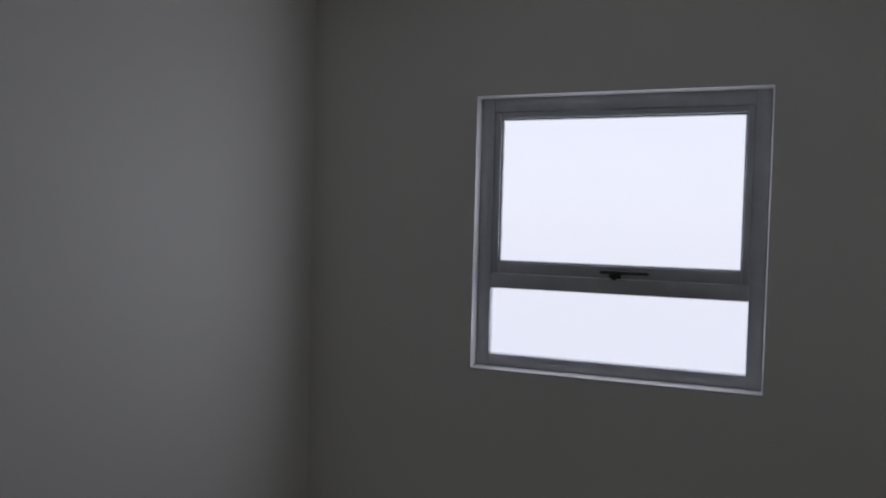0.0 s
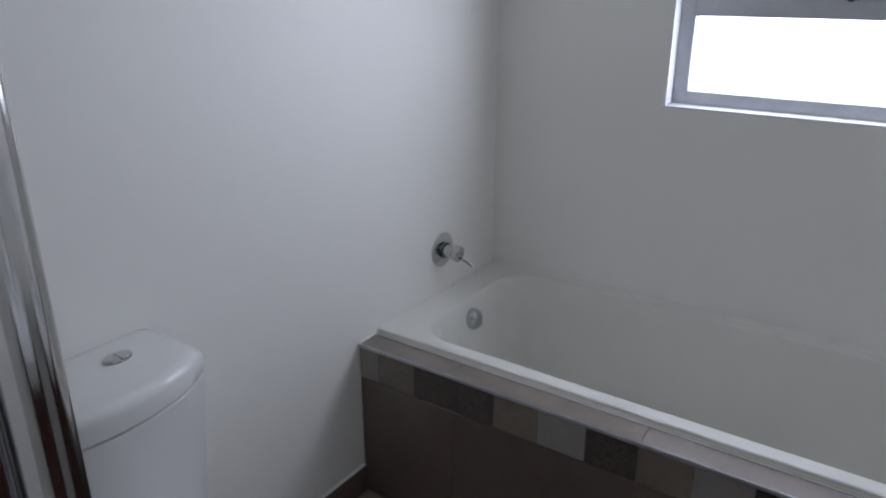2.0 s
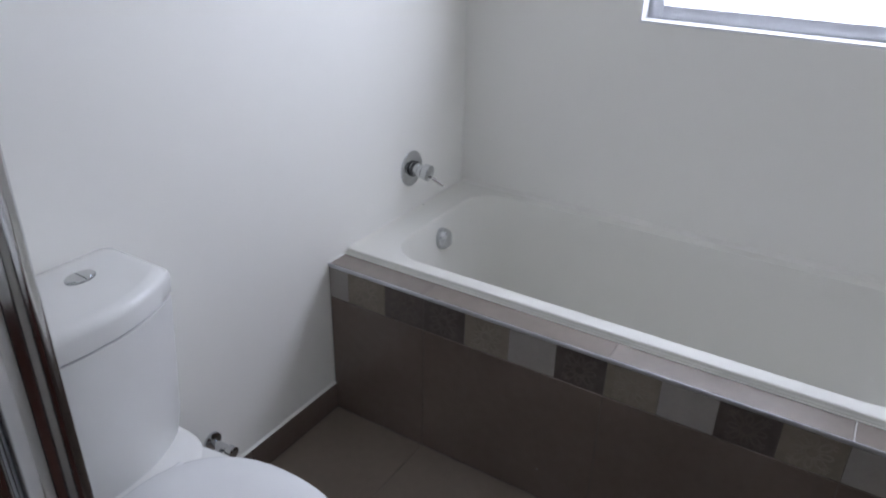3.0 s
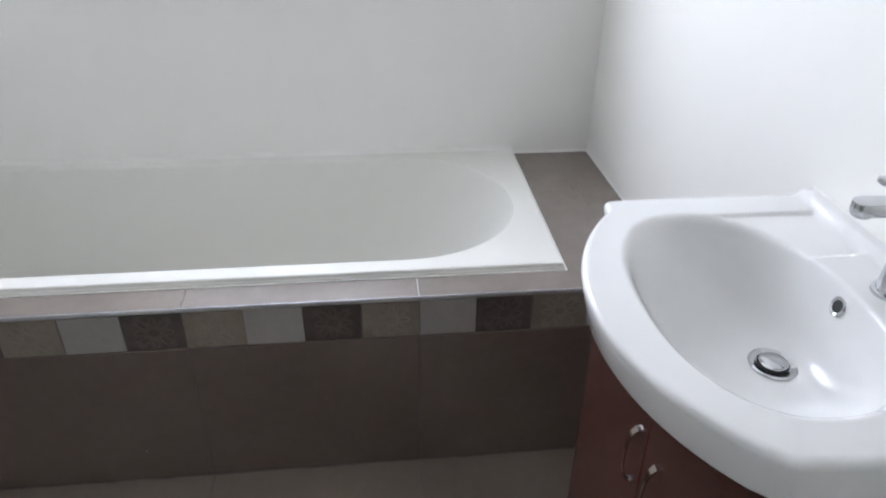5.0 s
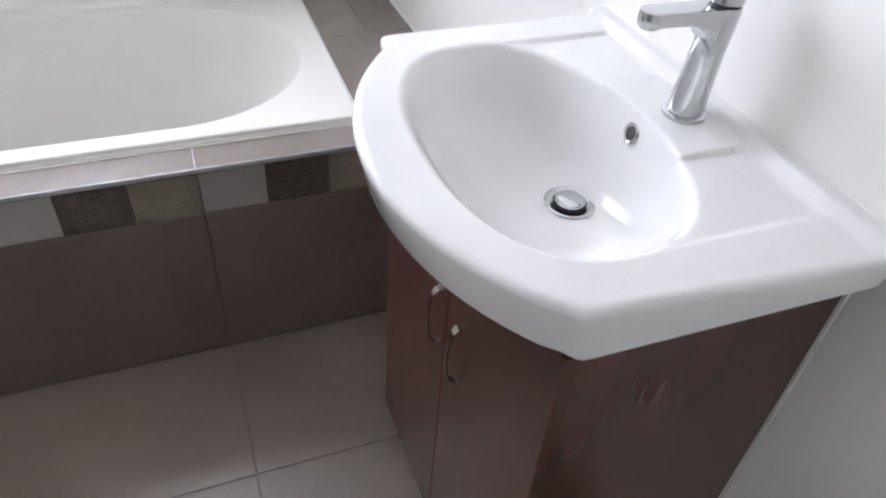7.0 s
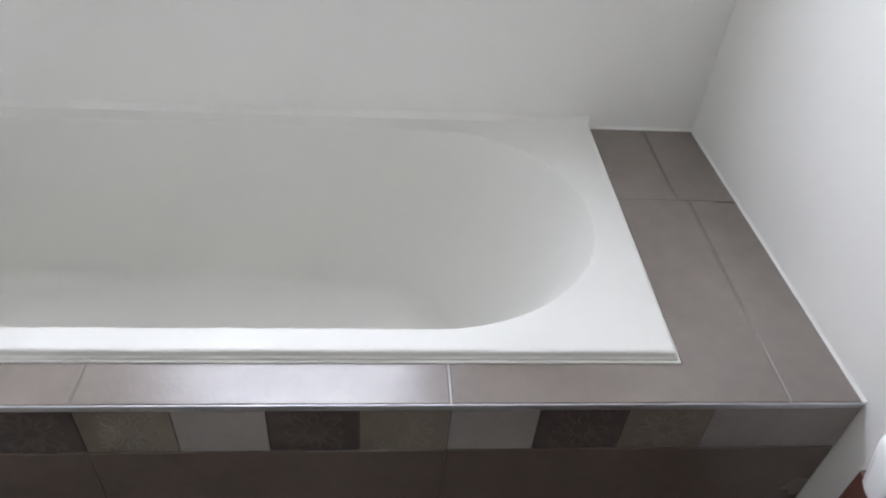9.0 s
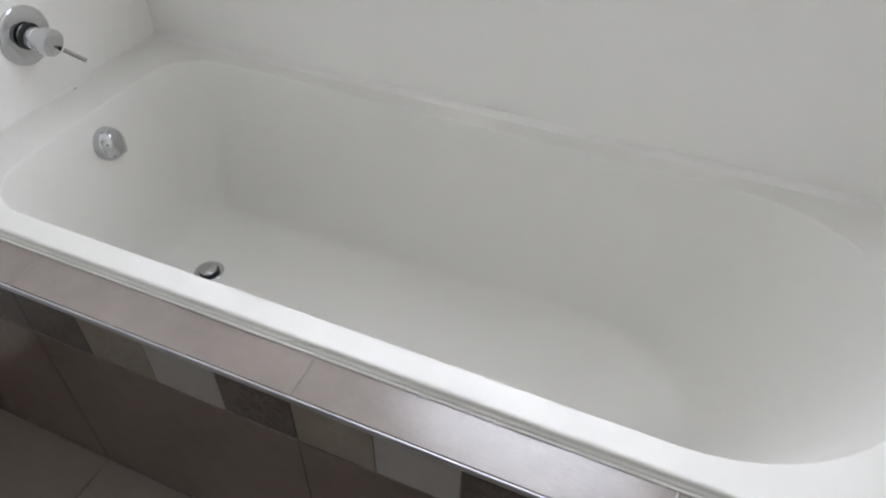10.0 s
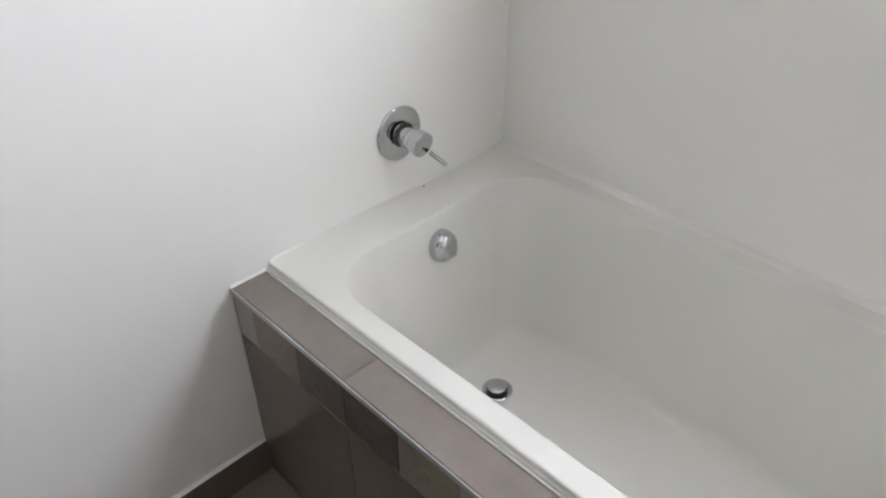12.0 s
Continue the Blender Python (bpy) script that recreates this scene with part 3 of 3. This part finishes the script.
def cabinet():
    x0, x1, y0, y1, z0, z1 = 1.640, east(-1.4) - 0.004, -1.597, -1.053, 0.065, 0.8365
    mid = -1.328
    t = thing("vanity_cabinet", (1.80, BY, 0.0), "dark walnut two-door vanity cabinet with bow handles under a washbasin", "cabinet")
    inv = Matrix.Translation((-1.80, -BY, 0))

    def cp(name, bm, mat, label="", parent=t, smooth=False):
        bmesh.ops.transform(bm, matrix=inv, verts=bm.verts)
        return part(name, bm, mat, parent, label, smooth)

    k = 0.016
    for ya, yb in ((y0, y0 + k), (y1 - k, y1)):
        sb = bmesh.new()
        loft(sb, [[Vector((x, y, z)) for x, z in ((x0 + 0.0168, z0), (x1, z0), (x1, z1 + UNDER_RISE - 0.001), (x0 + 0.0168, z1 - 0.001))] for y in (ya, yb)], True, True)
        cp("side_panel", sb, WOOD, "dark walnut side")
    cp("base_panel", boxes((x0 + 0.0168, x1, y0 + k, y1 - k, z0, z0 + k)), WOOD)
    cp("back_panel", boxes((x1 - 0.006, x1, y0 + k, y1 - k, z0 + k, 0.77)), WOOD)
    cp("plinth", boxes((x0 + 0.06, x1 - 0.01, y0 + 0.03, y1 - 0.03, 0.0, z0)), WOOD, "recessed dark plinth")
    for a, b, s in ((mid + 0.0015, y1, 1), (mid - 0.0015, y0, -1)):
        zt = z1 - 0.001
        face = [(a, z0 + 0.001), (b, z0 + 0.001), (b, zt), (b - s * 0.080, zt), (b - s * 0.095, 0.775), (a, 0.775)]
        db = bmesh.new()
        loft(db, [[Vector((x0 + 0.0165, y, z)) for y, z in face], [Vector((x0 + 0.0008, y, z)) for y, z in face], [Vector((x0, y + (0.0008 if y < (a + b) / 2 else -0.0008), z + (0.0008 if z < 0.5 else -0.0008))) for y, z in face]], True, True)
        d = cp("door", db, WOOD, "closed dark walnut door")
        hy = BY + s * 0.038
        hb = bmesh.new()
        path = [(0.003, 0.6445), (-0.004, 0.6440), (-0.0105, 0.6370), (-0.0145, 0.6240), (-0.0165, 0.6070), (-0.0172, 0.5900), (-0.0165, 0.5730), (-0.0145, 0.5560), (-0.0105, 0.5430), (-0.004, 0.5360), (0.003, 0.5355)]
        rings = []
        for i, (hx, hz) in enumerate(path):
            w = 0.0032 + 0.0036 * (abs(i - 5) / 5) ** 1.5
            th = 0.0012
            n0 = Vector(path[max(0, i - 1)]) - Vector(path[min(10, i + 1)])
            n0 = Vector((-n0.y, n0.x)).normalized() * th
            rings.append([Vector((x0 + hx + n0.x, hy - w, hz + n0.y)), Vector((x0 + hx + n0.x, hy + w, hz + n0.y)), Vector((x0 + hx - n0.x, hy + w, hz - n0.y)), Vector((x0 + hx - n0.x, hy - w, hz - n0.y))])
        loft(hb, rings, True, True)
        cp("handle", hb, HANDLE, "brushed metal bow handle", parent=d, smooth=True)
    bm = bmesh.new()
    box(bm, x1 - 0.001, x1 + 0.0035, y0 - 0.0045, y0, z0, z1 + UNDER_RISE - 0.002)
    cp("back_seal", bm, CAULK, "white sealant line at the wall")


cabinet()


# ---- toilet ----
def toilet():
    TY = -1.575
    t = thing("toilet", (0.3, TY, 0.0), "white ceramic close-coupled toilet with a dual-flush button, against the white wall", "toilet")
    inv = Matrix.Translation((-0.3, 0, 0))

    def tp(name, bm, mat, label="", parent=t, smooth=True):
        bmesh.ops.transform(bm, matrix=inv, verts=bm.verts)
        return part(name, bm, mat, parent, label, smooth)

    def bow(xb, xf, half, corner, z, n=9):
        """Cistern outline: straight back and sides, bowed front."""
        pts, rb = [], 0.022
        for i in range(n):
            a = radians(90 * i / (n - 1))
            pts.append(Vector((xb + rb - rb * math.cos(a), -half + rb - rb * math.sin(a), z)))
        pts.append(Vector((corner, -half, z)))
        for i in range(1, 2 * n + 4):
            y = -half + 2 * half * i / (2 * n + 4)
            pts.append(Vector((corner + (xf - corner) * (1 - (abs(y) / half) ** 2.2), y, z)))
        pts.append(Vector((corner, half, z)))
        for i in range(n):
            a = radians(90 - 90 * i / (n - 1))
            pts.append(Vector((xb + rb - rb * math.cos(a), half - rb + rb * math.sin(a), z)))
        return pts

    bm = bmesh.new()
    loft(bm, [bow(0.006, 0.190, 0.162, 0.14, 0.415), bow(0.006, 0.204, 0.172, 0.158, 0.50), bow(0.006, 0.213, 0.177, 0.168, 0.62), bow(0.006, 0.227, 0.185, 0.175, 0.7765), bow(0.007, 0.2255, 0.1835, 0.174, 0.778)], True, True)
    tp("cistern", bm, CERAMIC)
    bm = bmesh.new()
    loft(bm, [bow(0.03, 0.190, 0.150, 0.150, 0.7782), bow(0.03, 0.190, 0.150, 0.150, 0.7825), bow(0.006, 0.2275, 0.1855, 0.174, 0.7825), bow(0.004, 0.231, 0.1875, 0.176, 0.786), bow(0.004, 0.234, 0.189, 0.176, 0.820), bow(0.006, 0.231, 0.186, 0.174, 0.831), bow(0.010, 0.224, 0.178, 0.167, 0.838), bow(0.018, 0.212, 0.168, 0.157, 0.841)], True, True)
    lid = tp("cistern_lid", bm, CERAMIC, "bowed ceramic lid")
    bm = bmesh.new()
    for s in (-1, 1):
        rings = []
        for sc, z in ((1.0, 0.840), (1.0, 0.845), (0.93, 0.8475), (0.7, 0.848)):
            ring = []
            for i in range(25):
                a = radians(-90 + 180 * i / 24)
                ring.append(Vector((0.092 + 0.019 * sc * math.sin(a), 0.066 + s * (0.0012 + 0.027 * sc * math.cos(a)), z)))
            rings.append(ring)
        loft(bm, rings, True, True)
    tp("flush_button", bm, CHROME, "oval chrome dual-flush button", parent=lid)

    def oval(xb, xf, half, z, e=2.3, n=48, cy=0.0):
        cx, rx = (xb + xf) / 2, (xf - xb) / 2
        ring = []
        for i in range(n):
            a = 2 * math.pi * i / n
            c, s = math.cos(a), math.sin(a)
            k = (abs(c) ** e + abs(s) ** e) ** (-1 / e)
            ring.append(Vector((cx + rx * k * c, cy + half * k * s, z)))
        return ring

    bm = bmesh.new()
    loft(bm, [oval(0.10, 0.50, 0.115, 0.0), oval(0.10, 0.50, 0.118, 0.02), oval(0.09, 0.51, 0.112, 0.10), oval(0.07, 0.55, 0.118, 0.20), oval(0.03, 0.62, 0.155, 0.32), oval(0.01, 0.66, 0.188, 0.385), oval(0.01, 0.668, 0.192, 0.420), oval(0.02, 0.658, 0.182, 0.427)], True, True)
    tp("pan", bm, CERAMIC)
    bm = bmesh.new()
    loft(bm, [oval(0.006, 0.21, 0.165, 0.39, 4), oval(0.006, 0.245, 0.180, 0.425, 3.5), oval(0.006, 0.262, 0.184, 0.437, 3.2), oval(0.010, 0.255, 0.176, 0.442, 3.2)], True, True)
    tp("pan_shoulder", bm, CERAMIC)
    bm = bmesh.new()
    loft(bm, [oval(0.222, 0.678, 0.192, 0.429), oval(0.220, 0.681, 0.195, 0.434), oval(0.221, 0.680, 0.194, 0.444), oval(0.225, 0.676, 0.190, 0.447)], True, True)
    tp("seat", bm, SEAT, "closed white seat ring")
    bm = bmesh.new()
    loft(bm, [oval(0.222, 0.678, 0.192, 0.4475), oval(0.221, 0.681, 0.195, 0.451), oval(0.222, 0.680, 0.194, 0.460), oval(0.235, 0.665, 0.180, 0.468), oval(0.29, 0.60, 0.12, 0.472)], True, True)
    tp("seat_lid", bm, SEAT, "closed white lid")
    for y in (-0.075, 0.075):
        tp("hinge", lathe(bmesh.new(), [(0.010, -0.022), (0.011, -0.02), (0.011, 0.02), (0.010, 0.022)], (0.245, y, 0.454), "y", 20), SEAT, "white hinge")


toilet()


def stop_valve():
    t = thing("stop_valve", (0.0, -1.222, 0.207), "small chrome angle stop valve on the wall beside the toilet", "valve")
    part("wall_rose", lathe(bmesh.new(), [(0.027, 0.0005), (0.026, 0.006), (0.015, 0.012)], (0, 0, 0), "x", 28), CHROME, t, smooth=True)
    part("body", lathe(bmesh.new(), [(0.009, 0.008), (0.011, 0.02), (0.011, 0.055), (0.009, 0.058)], (0, 0, 0), "x", 20), CHROME, t, smooth=True)
    part("knob", lathe(bmesh.new(), [(0.013, 0.058), (0.016, 0.060), (0.016, 0.078), (0.012, 0.081)], (0, 0, 0), "x", 12), CHROME, t, smooth=True)
    part("outlet", lathe(bmesh.new(), [(0.0085, 0.0), (0.0085, -0.03), (0.0115, -0.031), (0.0115, -0.046)], (0.042, -0.002, 0), "y", 6), CHROME, t, smooth=True)


stop_valve()


# ---- shower enclosure beside the toilet ----
def shower():
    px, py = SHX, SHY
    t = thing("shower_enclosure", (px, py, 0.0), "glass shower enclosure with a polished metal corner post", "shower")

    def fluted(cx, cy, rx, ry, lobes, depth, n=72):
        pts = []
        for i in range(n):
            a = 2 * math.pi * i / n
            c, s = math.cos(a), math.sin(a)
            k = (abs(c) ** 3.2 + abs(s) ** 3.2) ** (-1 / 3.2) * (1 - depth * (0.5 + 0.5 * math.cos(lobes * a)))
            pts.append((cx + rx * k * c, cy + ry * k * s))
        return pts

    bm = bmesh.new()
    pr = fluted(0, 0, 0.0205, 0.0205, 8, 0.035)
    loft(bm, [[Vector((x, y, z)) for x, y in pr] for z in (0.085, 2.0)], True, True)
    part("corner_post", bm, SATIN, t, "polished metal corner post", smooth=True)
    door = part("door_stile", boxes((-0.013, 0.012, -0.074, -0.0235, 0.10, 1.98), bevel=0.005, seg=3), SATIN, t, "polished metal door stile", smooth=True)
    part("door_seal", boxes((-0.004, 0.004, -0.0235, -0.0205, 0.10, 1.98)), ALU, door, "grey magnetic seal")
    part("side_pane", boxes((-px + 0.02, -0.021, -0.003, 0.003, 0.09, 1.97)), CLEAR, t, "clear glass pane")
    part("door_pane", boxes((-0.003, 0.003, -0.84, -0.075, 0.11, 1.96)), CLEAR, t, "clear glass pane")
    part("wall_profile", boxes((-px + 0.001, -px + 0.022, -0.012, 0.012, 0.085, 2.0), bevel=0.002), SATIN, t, smooth=True)
    part("top_rail", boxes((-px + 0.022, -0.02, -0.012, 0.012, 1.97, 2.0), (-0.012, 0.012, SOUTH - py + 0.002, -0.071, 1.98, 2.0), bevel=0.002), SATIN, t, smooth=True)
    part("tray", boxes((-px + 0.001, 0.03, SOUTH - py + 0.001, 0.03, 0.0, 0.085), bevel=0.008), CERAMIC, t, "white shower tray", smooth=True)


shower()


# ---- tiles ----
def tile_mesh(name, loop, z0, z1, material, chamfer=0.0012):
    """A flat tile from a plan loop (x, y), with a small chamfer on its top edge."""
    bm = bmesh.new()
    c = Vector((sum(p[0] for p in loop) / len(loop), sum(p[1] for p in loop) / len(loop), 0))
    n = len(loop)
    low, mid, top = [], [], []
    area = sum(loop[i][0] * loop[(i + 1) % n][1] - loop[(i + 1) % n][0] * loop[i][1] for i in range(n))
    sgn = 1 if area > 0 else -1
    for i in range(n):
        p, a, b = Vector(loop[i]), Vector(loop[i - 1]), Vector(loop[(i + 1) % n])
        u, v = (p - a).normalized(), (b - p).normalized()
        off = (Vector((-u.y, u.x)) + Vector((-v.y, v.x))) * sgn * chamfer
        low.append(Vector((p.x, p.y, z0)))
        mid.append(Vector((p.x, p.y, z1 - chamfer)))
        top.append(Vector((p.x + off.x, p.y + off.y, z1)))
    loft(bm, [low, mid, top], True, True)
    bmesh.ops.triangulate(bm, faces=[f for f in bm.faces if len(f.verts) > 4])
    return bm


def rect(x0, x1, y0, y1):
    return [(x0, y0), (x1, y0), (x1, y1), (x0, y1)]


PITCH, JX, JY = 0.5128, 0.327, -1.104
G = 0.0013
xs = [0.0] + [JX + PITCH * i for i in range(4)]
ys = [FRONT_Y, JY] + [JY - PITCH * i for i in range(1, 4)] + [SOUTH]
ys = [y for y in ys if y >= SOUTH]
for i in range(4):
    for j in range(len(ys) - 1):
        a, b = xs[i], (xs[i + 1])
        loop = [(a + G, ys[j + 1] + G), (min(b - G, east(ys[j + 1])), ys[j + 1] + G), (min(b - G, east(ys[j])), ys[j] - G), (a + G, ys[j] - G)]
        part("tile", tile_mesh("tile", loop, -0.0089, 0.0, SHADED_FLOOR_TILE), SHADED_FLOOR_TILE, floor)
for j in range(len(ys) - 1):
    if xs[4] < 1.9:
        part("tile", tile_mesh("tile", [(xs[4] + G, ys[j + 1] + G), (east(ys[j + 1]), ys[j + 1] + G), (east(ys[j]), ys[j] - G), (xs[4] + G, ys[j] - G)], -0.0089, 0.0, SHADED_FLOOR_TILE), SHADED_FLOOR_TILE, floor)
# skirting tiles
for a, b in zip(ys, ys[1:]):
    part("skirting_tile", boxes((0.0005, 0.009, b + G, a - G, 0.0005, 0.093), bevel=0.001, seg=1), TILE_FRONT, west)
sk = bmesh.new()
bead(sk, (0.0005, FRONT_Y, 0.0935), (0.0005, SHY + 0.03, 0.0935), 0.008, 0.006, (1, 0, 0))
part("skirting_seal", sk, CAULK, west, "white sealant along the tile skirting")

# deck tiles
Z0, Z1 = DECK_Z - 0.0088, DECK_Z
yi, yo = TUB_Y - 0.0065, FRONT_Y + 0.0028
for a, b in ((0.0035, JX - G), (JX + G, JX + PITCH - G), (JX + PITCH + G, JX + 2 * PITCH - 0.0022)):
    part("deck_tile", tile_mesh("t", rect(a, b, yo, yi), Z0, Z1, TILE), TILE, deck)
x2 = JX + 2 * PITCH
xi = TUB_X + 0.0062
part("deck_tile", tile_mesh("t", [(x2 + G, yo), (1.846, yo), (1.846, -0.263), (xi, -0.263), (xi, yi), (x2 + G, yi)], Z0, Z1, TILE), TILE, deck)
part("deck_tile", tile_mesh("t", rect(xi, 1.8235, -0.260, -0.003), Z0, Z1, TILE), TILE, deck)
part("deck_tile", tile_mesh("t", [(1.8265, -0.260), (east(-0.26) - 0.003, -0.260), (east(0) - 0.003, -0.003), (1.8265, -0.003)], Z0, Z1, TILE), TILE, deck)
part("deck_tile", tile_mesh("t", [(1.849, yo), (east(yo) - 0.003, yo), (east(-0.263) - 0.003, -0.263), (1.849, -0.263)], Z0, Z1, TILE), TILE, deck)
for jx in (JX, JX + PITCH):
    part("joint", boxes((jx - 0.0012, jx + 0.0012, yo, yi, DECK_Z - 0.006, DECK_Z - 0.0005)), TAUPE_GROUT, deck)
for size in ((xi, 1.9, -0.2630, -0.2600), (1.8235, 1.8265, -0.260, -0.003), (1.846, 1.849, yo, -0.263)):
    part("joint", boxes((*size, DECK_Z - 0.006, DECK_Z - 0.0009)), TAUPE_GROUT, deck)
part("joint", boxes((x2 - 0.0021, x2 + 0.0011, yo, yi, DECK_Z - 0.006, DECK_Z - 0.0003)), PALE_GROUT, deck, "pale filled joint")

# front panels and the patterned band
BAND0, BAND1, MW = 0.403, DECK_Z - 0.0128, PITCH / 4
fx = [0.004, JX, JX + PITCH, JX + 2 * PITCH, east(FRONT_Y)]
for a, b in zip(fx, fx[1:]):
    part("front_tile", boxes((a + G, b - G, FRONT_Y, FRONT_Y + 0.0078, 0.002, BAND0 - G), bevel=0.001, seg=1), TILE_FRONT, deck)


def stroke(bm, points, width, y, closed=True):
    """A thin raised line through plan points (x, z) on the front face."""
    n = len(points)
    rings = []
    for i, (x, z) in enumerate(points):
        a = points[i - 1] if closed or i else points[0]
        b = points[(i + 1) % n] if closed or i < n - 1 else points[-1]
        d = Vector((b[0] - a[0], 0, b[1] - a[1])).normalized()
        side = Vector((-d.z, 0, d.x)) * width / 2
        c = Vector((x, 0, z))
        rings.append([c - side + Vector((0, y + 0.0003, 0)), c - side * 0.6 + Vector((0, y - 0.0005, 0)), c + side * 0.6 + Vector((0, y - 0.0005, 0)), c + side + Vector((0, y + 0.0003, 0))])
    rows = [[bm.verts.new(p) for p in ring] for ring in rings]
    for i in range(n if closed else n - 1):
        p, q = rows[i], rows[(i + 1) % n]
        for k in range(3):
            bm.faces.new((p[k], p[k + 1], q[k + 1], q[k]))


def ornament(cx, cz, half):
    """A rosette with eight petals, a ring and quarter rings in the corners."""
    bm = bmesh.new()
    stroke(bm, [(cx + 0.30 * half * math.cos(a), cz + 0.30 * half * math.sin(a)) for a in (2 * math.pi * i / 20 for i in range(20))], 0.0060, FRONT_Y)
    for k in range(8):
        a0 = math.pi * k / 4
        tip, reach = (0.88, 0.15) if k % 2 == 0 else (1.05, 0.17)
        petal = []
        for i in range(14):
            u = 2 * math.pi * i / 14
            along, across = half * (0.36 + (tip - 0.36) * (0.5 - 0.5 * math.cos(u))), half * reach * math.sin(u)
            petal.append((cx + along * math.cos(a0) - across * math.sin(a0), cz + along * math.sin(a0) + across * math.cos(a0)))
        stroke(bm, petal, 0.0052, FRONT_Y)
    for sx in (-1, 1):
        for sz in (-1, 1):
            for rad in (0.22, 0.42):
                stroke(bm, [(cx + sx * half * (0.94 - rad * math.cos(a)), cz + sz * half * (0.94 - rad * math.sin(a))) for a in (math.pi / 2 * i / 7 for i in range(8))], 0.0050, FRONT_Y, closed=False)
    return bm


def mosaic(a, b, kind):
    bm = boxes((a + 0.0008, b - 0.0008, FRONT_Y, FRONT_Y + 0.0078, BAND0 + G, BAND1), bevel=0.0009, seg=1)
    tile = part("mosaic_tile", bm, kind, deck)
    if kind is not MOS_L and b - a > 0.1:
        part("ornament", ornament((a + b) / 2, (BAND0 + BAND1) / 2, 0.046), GLAZE_D if kind is MOS_D else GLAZE_M, tile, "faint glazed floral ornament")


edges = [0.004, JX - 2 * MW] + [JX + MW * i for i in range(-1, 12)] + [east(FRONT_Y)]
kinds = [MOS_L, MOS_M, MOS_D, MOS_D, MOS_M, MOS_L, MOS_D, MOS_M, MOS_L, MOS_D, MOS_M, MOS_L, MOS_D, MOS_M, MOS_L]
for a, b, kd in zip(edges, edges[1:], kinds):
    if b > a + 0.003:
        mosaic(a, b, kd)
